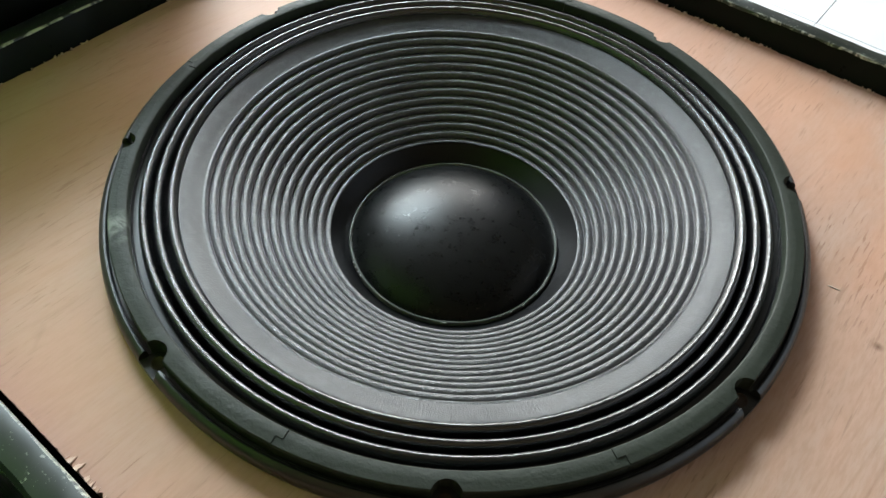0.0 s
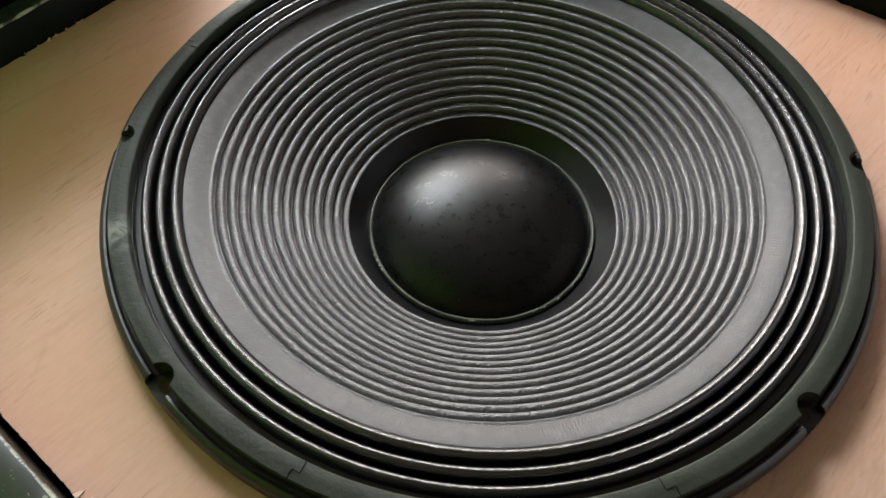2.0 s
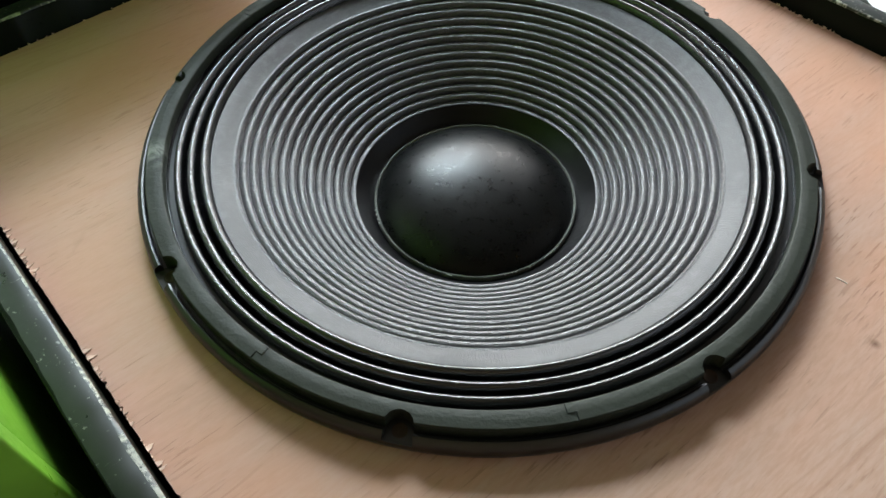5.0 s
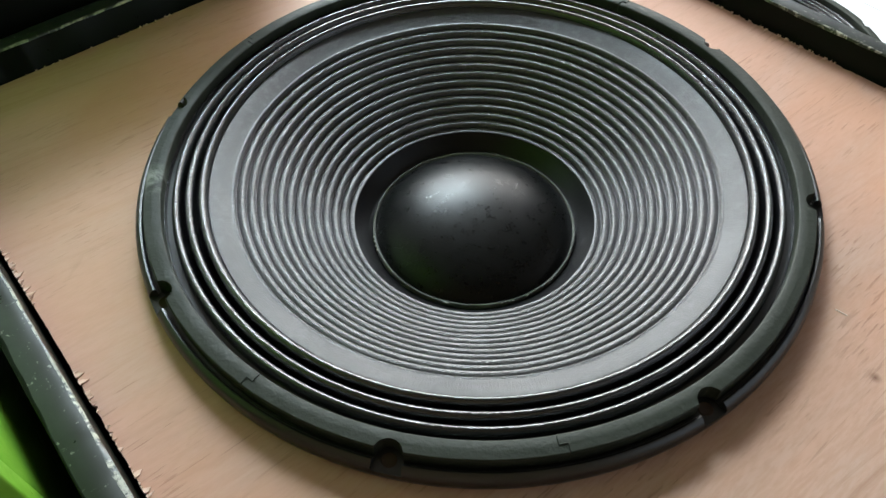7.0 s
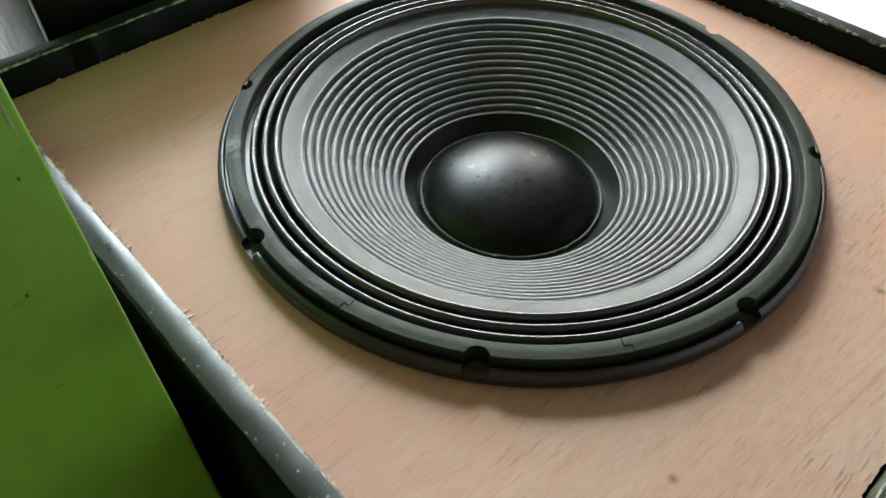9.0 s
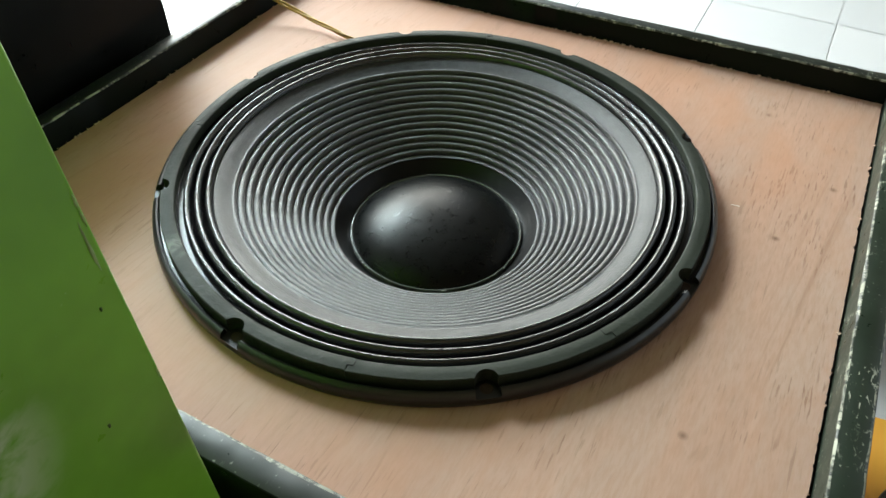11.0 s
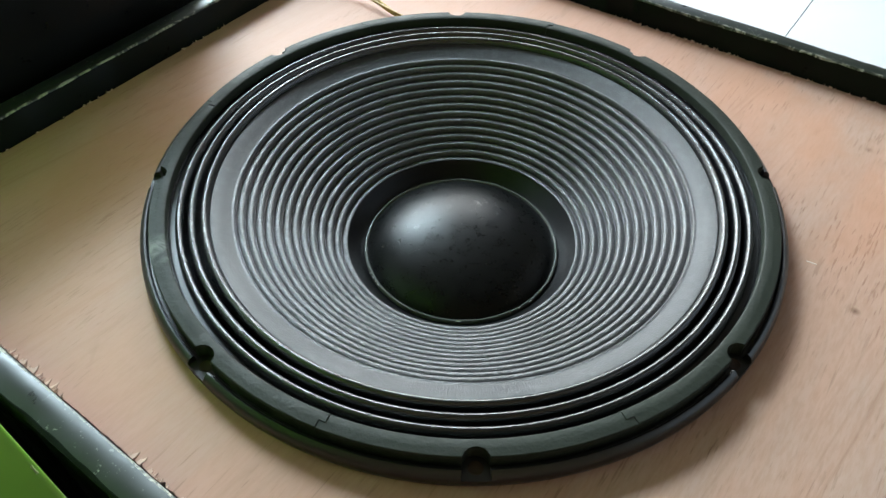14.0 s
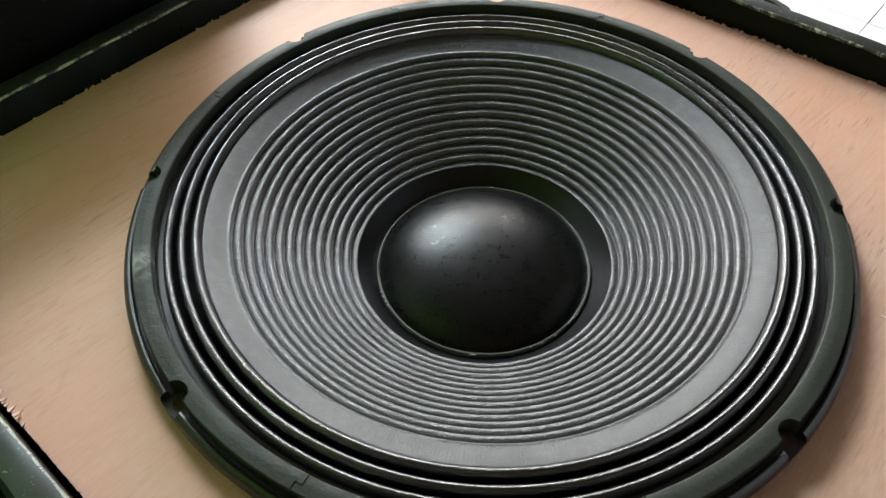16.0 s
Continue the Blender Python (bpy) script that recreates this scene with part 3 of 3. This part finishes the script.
def splinters():
    """Torn chips and fibres along the sawn edges, lying along the grain."""
    bm = bmesh.new()
    rng = random.Random(4)
    for axis, edge, way, count in (("y", -0.2735, 1, 230), ("y", 0.2867, -1, 130), ("x", -0.3050, 1, 45), ("x", 0.3165, -1, 14)):
        for _ in range(count):
            t = rng.uniform(-0.29, 0.29)
            if noise.noise((t * 17, edge * 9, 2.0)) < -0.25:
                continue
            big = rng.random() < 0.18
            ln = rng.uniform(0.0025, 0.0060) if big else rng.uniform(0.0008, 0.0032)
            wd = rng.uniform(0.0007, 0.0016) if big else rng.uniform(0.0002, 0.0006)
            if axis == "y":
                p, d, s = Vector((t, edge + (SKEW * t if way < 0 else 0) - way * 0.0004, BAFFLE)), Vector((rng.uniform(-0.35, 0.35), way, 0)), Vector((1, 0, 0))
            else:
                ln *= 0.6
                p, d, s = Vector((edge - way * 0.0004, t * 0.93, BAFFLE)), Vector((way * 0.4, rng.choice((-1, 1)), 0)), Vector((way, 0, 0))
            d.normalize()
            up = Vector((0, 0, 0.0005 + rng.uniform(0, 0.0006)))
            ring = [p - s * wd, p - s * wd * 0.8 + d * ln * rng.uniform(0.2, 0.6), p - s * wd * 0.2 + d * ln, p + s * wd * 0.3 + d * ln * 0.7, p + s * wd * 0.9 + d * ln * rng.uniform(0.3, 0.8), p + s * wd]
            top = [bm.verts.new(q + up * (1.0 if k in (0, 5) else 0.7)) for k, q in enumerate(ring)]
            low = [bm.verts.new(q - Vector((0, 0, 0.0004))) for q in ring]
            bm.faces.new(top)
            for k in range(6):
                bm.faces.new((top[k], top[(k + 1) % 6], low[(k + 1) % 6], low[k]))
    bmesh.ops.recalc_face_normals(bm, faces=bm.faces[:])
    return bm


tagged(part("splintered_edge", splinters(), M_RAW, baffle, "pale torn fibres along the sawn edge", smooth=False), kind="stuff")

GROUP = "large woofers"
main = woofer(pose(0.0012, 0, BAFFLE), "large black woofer with ribbed paper cone on bare plywood", "woofer", GROUP)


def uv(u, v, z=0.0, turn=0.0):
    return FRAME @ pose(u, v, z, 0, 0, turn)


spare = copy_thing(main, uv(-0.144, 0.628, 0.182, 20))
tagged(spare, "spare black woofer standing face up on the tiles", "woofer", GROUP)
spare = copy_thing(main, uv(0.36, 0.655, 0.182, -25))
tagged(spare, "spare black woofer standing face up on white tiles", "woofer", GROUP)

# ---- green cabinet, black cabinet ----
def carcass(name, x0, x1, y0, y1, h, wall, mat, bevel, label, rake=0.0):
    """An upright cabinet of six boards; rake leans its boards back a little towards -x above the baffle's height."""
    c = thing(name, uv(0.0, 0.0), label, "speaker cabinet")

    def board(kind, bm):
        for v in bm.verts:
            v.co.x -= rake * (v.co.z - BAFFLE)
        part(kind, bm, mat, c)

    board("front_panel", block(x1 - wall, x1, y0, y1, 0.0, h, bevel, 3))
    board("back_panel", block(x0, x0 + wall, y0, y1, 0.0, h, bevel, 3))
    board("side_panel", block(x0 + wall, x1 - wall, y1 - wall, y1 - 0.0004, 0.0, h, bevel, 2))
    board("side_panel", block(x0 + wall, x1 - wall, y0 + 0.0004, y0 + wall, 0.0, h, bevel, 2))
    board("top_panel", block(x0 + wall, x1 - wall, y0 + wall, y1 - wall, h - wall, h - 0.0005))
    board("bottom_panel", block(x0 + wall, x1 - wall, y0 + wall, y1 - wall, 0.001, wall))
    return c


green = carcass("green_cabinet", -0.55, 0.050, -0.86, -0.3122, 0.88, 0.018, M_GREEN, 0.0025, "tall bright green painted speaker cabinet standing upright", 0.040)
# pale knocks along the green cabinet's corner
for k, (y, z, w, h) in enumerate(((-0.3163, 0.6912, 0.0013, 0.021), (-0.3140, 0.7090, 0.0011, 0.006), (-0.3140, 0.7023, 0.0010, 0.007), (-0.3226, 0.6665, 0.0010, 0.0022), (-0.3405, 0.6181, 0.0013, 0.0022), (-0.3138, 0.62, 0.0009, 0.006))):
    bm = turned([(0.0, 0.0006), (0.6, 0.0005), (1.0, 0.0)], 14)
    for v in bm.verts:
        v.co.x, v.co.y = v.co.x * (1 + 0.25 * math.sin(5 * v.co.y + k)), v.co.y * (1 + 0.3 * math.sin(4 * v.co.x + k))
    bmesh.ops.scale(bm, vec=(h / 2, w / 2, 1), verts=bm.verts[:])
    part("paint_knock", moved(bm, pose(0.0501 - 0.040 * (z - BAFFLE), y, z, 0, 87.7, 0)), M_KNOCK if k in (0, 1, 2, 5) else M_DENT, green)
carcass("black_cabinet", -0.70, -0.345, -0.211, 0.068, 0.645, 0.016, M_BLACK, 0.003, "narrow black painted cabinet standing upright")

# ---- board and upturned driver on the floor ----
board = new("orange_board", mesh_of("orange_board", block(-0.36, 0.36, -0.45, 0.45, 0.0, 0.012, 0.002), M_ORANGE))
board.matrix_world = uv(0.80, -0.065, 0.0, 8)
tagged(board, "orange varnished wooden board lying on the tiles", "board")


sliver = new("wood_sliver", mesh_of("wood_sliver", block(-0.0003, 0.0003, -0.0034, 0.0034, 0.0001, 0.0005, 0.0001, 1), M_PALE))
sliver.matrix_world = pose(0.232, -0.068, BAFFLE, 0, 0, 62)
tagged(sliver, "tiny pale wood sliver lying on the plywood", "splinter")
clip = new("plastic_clip", mesh_of("plastic_clip", block(-0.010, 0.010, -0.004, 0.004, 0.0, 0.006, 0.001, 2), M_BLACK))
clip.matrix_world = uv(-0.016, 1.512, 0.0, -14)
tagged(clip, "small black plastic clip lying on the tiles", "clip")


def upturned(m):
    """A driver lying on its face: the back of its flange with ribbed pockets, basket and magnet."""
    w = thing("woofer", m, "black woofer lying face down on the orange board", "woofer", GROUP)
    part("flange", turned([(0.200, 0.002), (0.200, 0.012), (0.206, 0.014), (0.2085, 0.010), (0.2175, 0.010), (0.2195, 0.0155), (0.2225, 0.0155), (0.224, 0.013), (0.224, 0.003), (0.2215, 0.0)], 160, closed=True), M_FRAME, w, "black cast flange back")
    for i in range(32):
        part("rib", moved(block(0.2075, 0.2190, -0.0011, 0.0011, 0.009, 0.0150, 0.0005, 1), pose(0, 0, 0, 0, 0, 11.25 * i)), M_FRAME, w)
    part("basket", turned([(0.203, 0.010), (0.196, 0.040), (0.150, 0.088), (0.112, 0.104), (0.0, 0.108)], 96), M_FRAME, w)
    part("magnet", turned([(0.112, 0.100), (0.112, 0.172), (0.107, 0.178), (0.0005, 0.178)], 72), M_MAGNET, w)
    return w


upturned(uv(0.704, 0.126, 0.012))


def cable():
    """Three loosely twisted strands from under the woofer's rim over the cabinet's edge."""
    path = [Vector(p) for p in ((-0.150, 0.155, BAFFLE + 0.003), (-0.185, 0.158, BAFFLE + 0.004), (-0.222, 0.162, BAFFLE + 0.008), (-0.2585, 0.165, BAFFLE + 0.014), (-0.288, 0.163, BAFFLE + 0.024),
                                (-0.308, 0.160, LIP + 0.0040), (-0.326, 0.158, LIP + 0.003), (-0.345, 0.160, LIP - 0.02), (-0.360, 0.17, LIP - 0.12), (-0.365, 0.19, 0.10), (-0.40, 0.25, 0.006), (-0.55, 0.28, 0.004))]
    out = []
    for k in (0, 1, 2):
        cu = bpy.data.curves.new("cable", "CURVE")
        cu.dimensions, cu.bevel_depth, cu.bevel_resolution = "3D", 0.00115, 3
        pts = []
        for i in range(len(path) - 1):
            a, b = path[max(i - 1, 0)], path[i]
            c, d = path[i + 1], path[min(i + 2, len(path) - 1)]
            steps = max(6, int((c - b).length / 0.003))
            for s in range(steps):
                t = s / steps
                pts.append(0.5 * ((2 * b) + (c - a) * t + (2 * a - 5 * b + 4 * c - d) * t * t + (3 * b - a - 3 * c + d) * t ** 3))
        sp = cu.splines.new("POLY")
        sp.points.add(len(pts) - 1)
        run = 0.0
        for i, p in enumerate(pts):
            if i:
                run += (p - pts[i - 1]).length
            d = (pts[min(i + 1, len(pts) - 1)] - pts[max(i - 1, 0)]).normalized()
            side = d.cross(Vector((0, 0, 1)))
            side = side.normalized() if side.length > 0.05 else Vector((1, 0, 0))
            upw = side.cross(d)
            ph = run / 0.13 * 2 * math.pi + k * math.pi * 2 / 3
            q = p + (0.0014 + 0.0008 * min(1.0, max(0.0, (run - 0.05) / 0.12))) * (side * math.cos(ph) + upw * math.sin(ph))
            sp.points[i].co = (*q, 1)
        cu.materials.append(M_CABLE)
        out.append(cu)
    return out


wire = thing("speaker_cable", FRAME, "twisted gold clear speaker cable over the cabinet edge", "cable")
for cu in cable():
    ob = new("strand", cu)
    ob.parent = wire

# ---- floor tiles ----
pitch, joint = 0.30, 0.0018
tile_mesh = mesh_of("tile", block(joint / 2, pitch - joint / 2, joint / 2, pitch - joint / 2, -0.005, 0.0, 0.0009, 1), M_TILE, smooth=False)
far = []
for i in range(-15, 15):
    for j in range(-15, 15):
        u, v = i * pitch - 0.003, j * pitch + 0.02
        if -5 <= i <= 6 and -2 <= j <= 4:
            ob = new("tile", tile_mesh)
            ob.parent = floor
            ob.location = (u, v, 0)
        else:
            far.append((u, v))


def clipped(poly, box):
    """A polygon of the plan, in the floor's own frame, kept within the room."""
    x0, x1, y0, y1 = box
    for axis, lim, sign in ((0, x0, 1), (0, x1, -1), (1, y0, 1), (1, y1, -1)):
        out = []
        for a, b in zip(poly, poly[1:] + poly[:1]):
            da, db = sign * (a[axis] - lim), sign * (b[axis] - lim)
            if da >= 0:
                out.append(a)
            if da * db < 0:
                out.append(a + (b - a) * (da / (da - db)))
        poly = out
        if not poly:
            return []
    return poly


verts, faces = [], []
to_room, to_floor = Matrix.Rotation(radians(TURN), 2), Matrix.Rotation(radians(-TURN), 2)
for u, v in far:
    lo, hi = joint / 2, pitch - joint / 2
    poly = [to_room @ Vector((u + a, v + b)) for a, b in ((lo, lo), (hi, lo), (hi, hi), (lo, hi))]
    poly = clipped(poly, (-3.2, 3.2, -2.6, 2.42))
    if len(poly) > 2:
        k = len(verts)
        verts += [(*(to_floor @ p), 0.0) for p in poly]
        faces.append(tuple(range(k, k + len(poly))))
me = bpy.data.meshes.new("outer_tiles")
me.from_pydata(verts, [], faces)
me.materials.append(M_TILE)
rest = new("outer_tiles", me)
rest.parent = floor
rest["kind"] = "stuff"
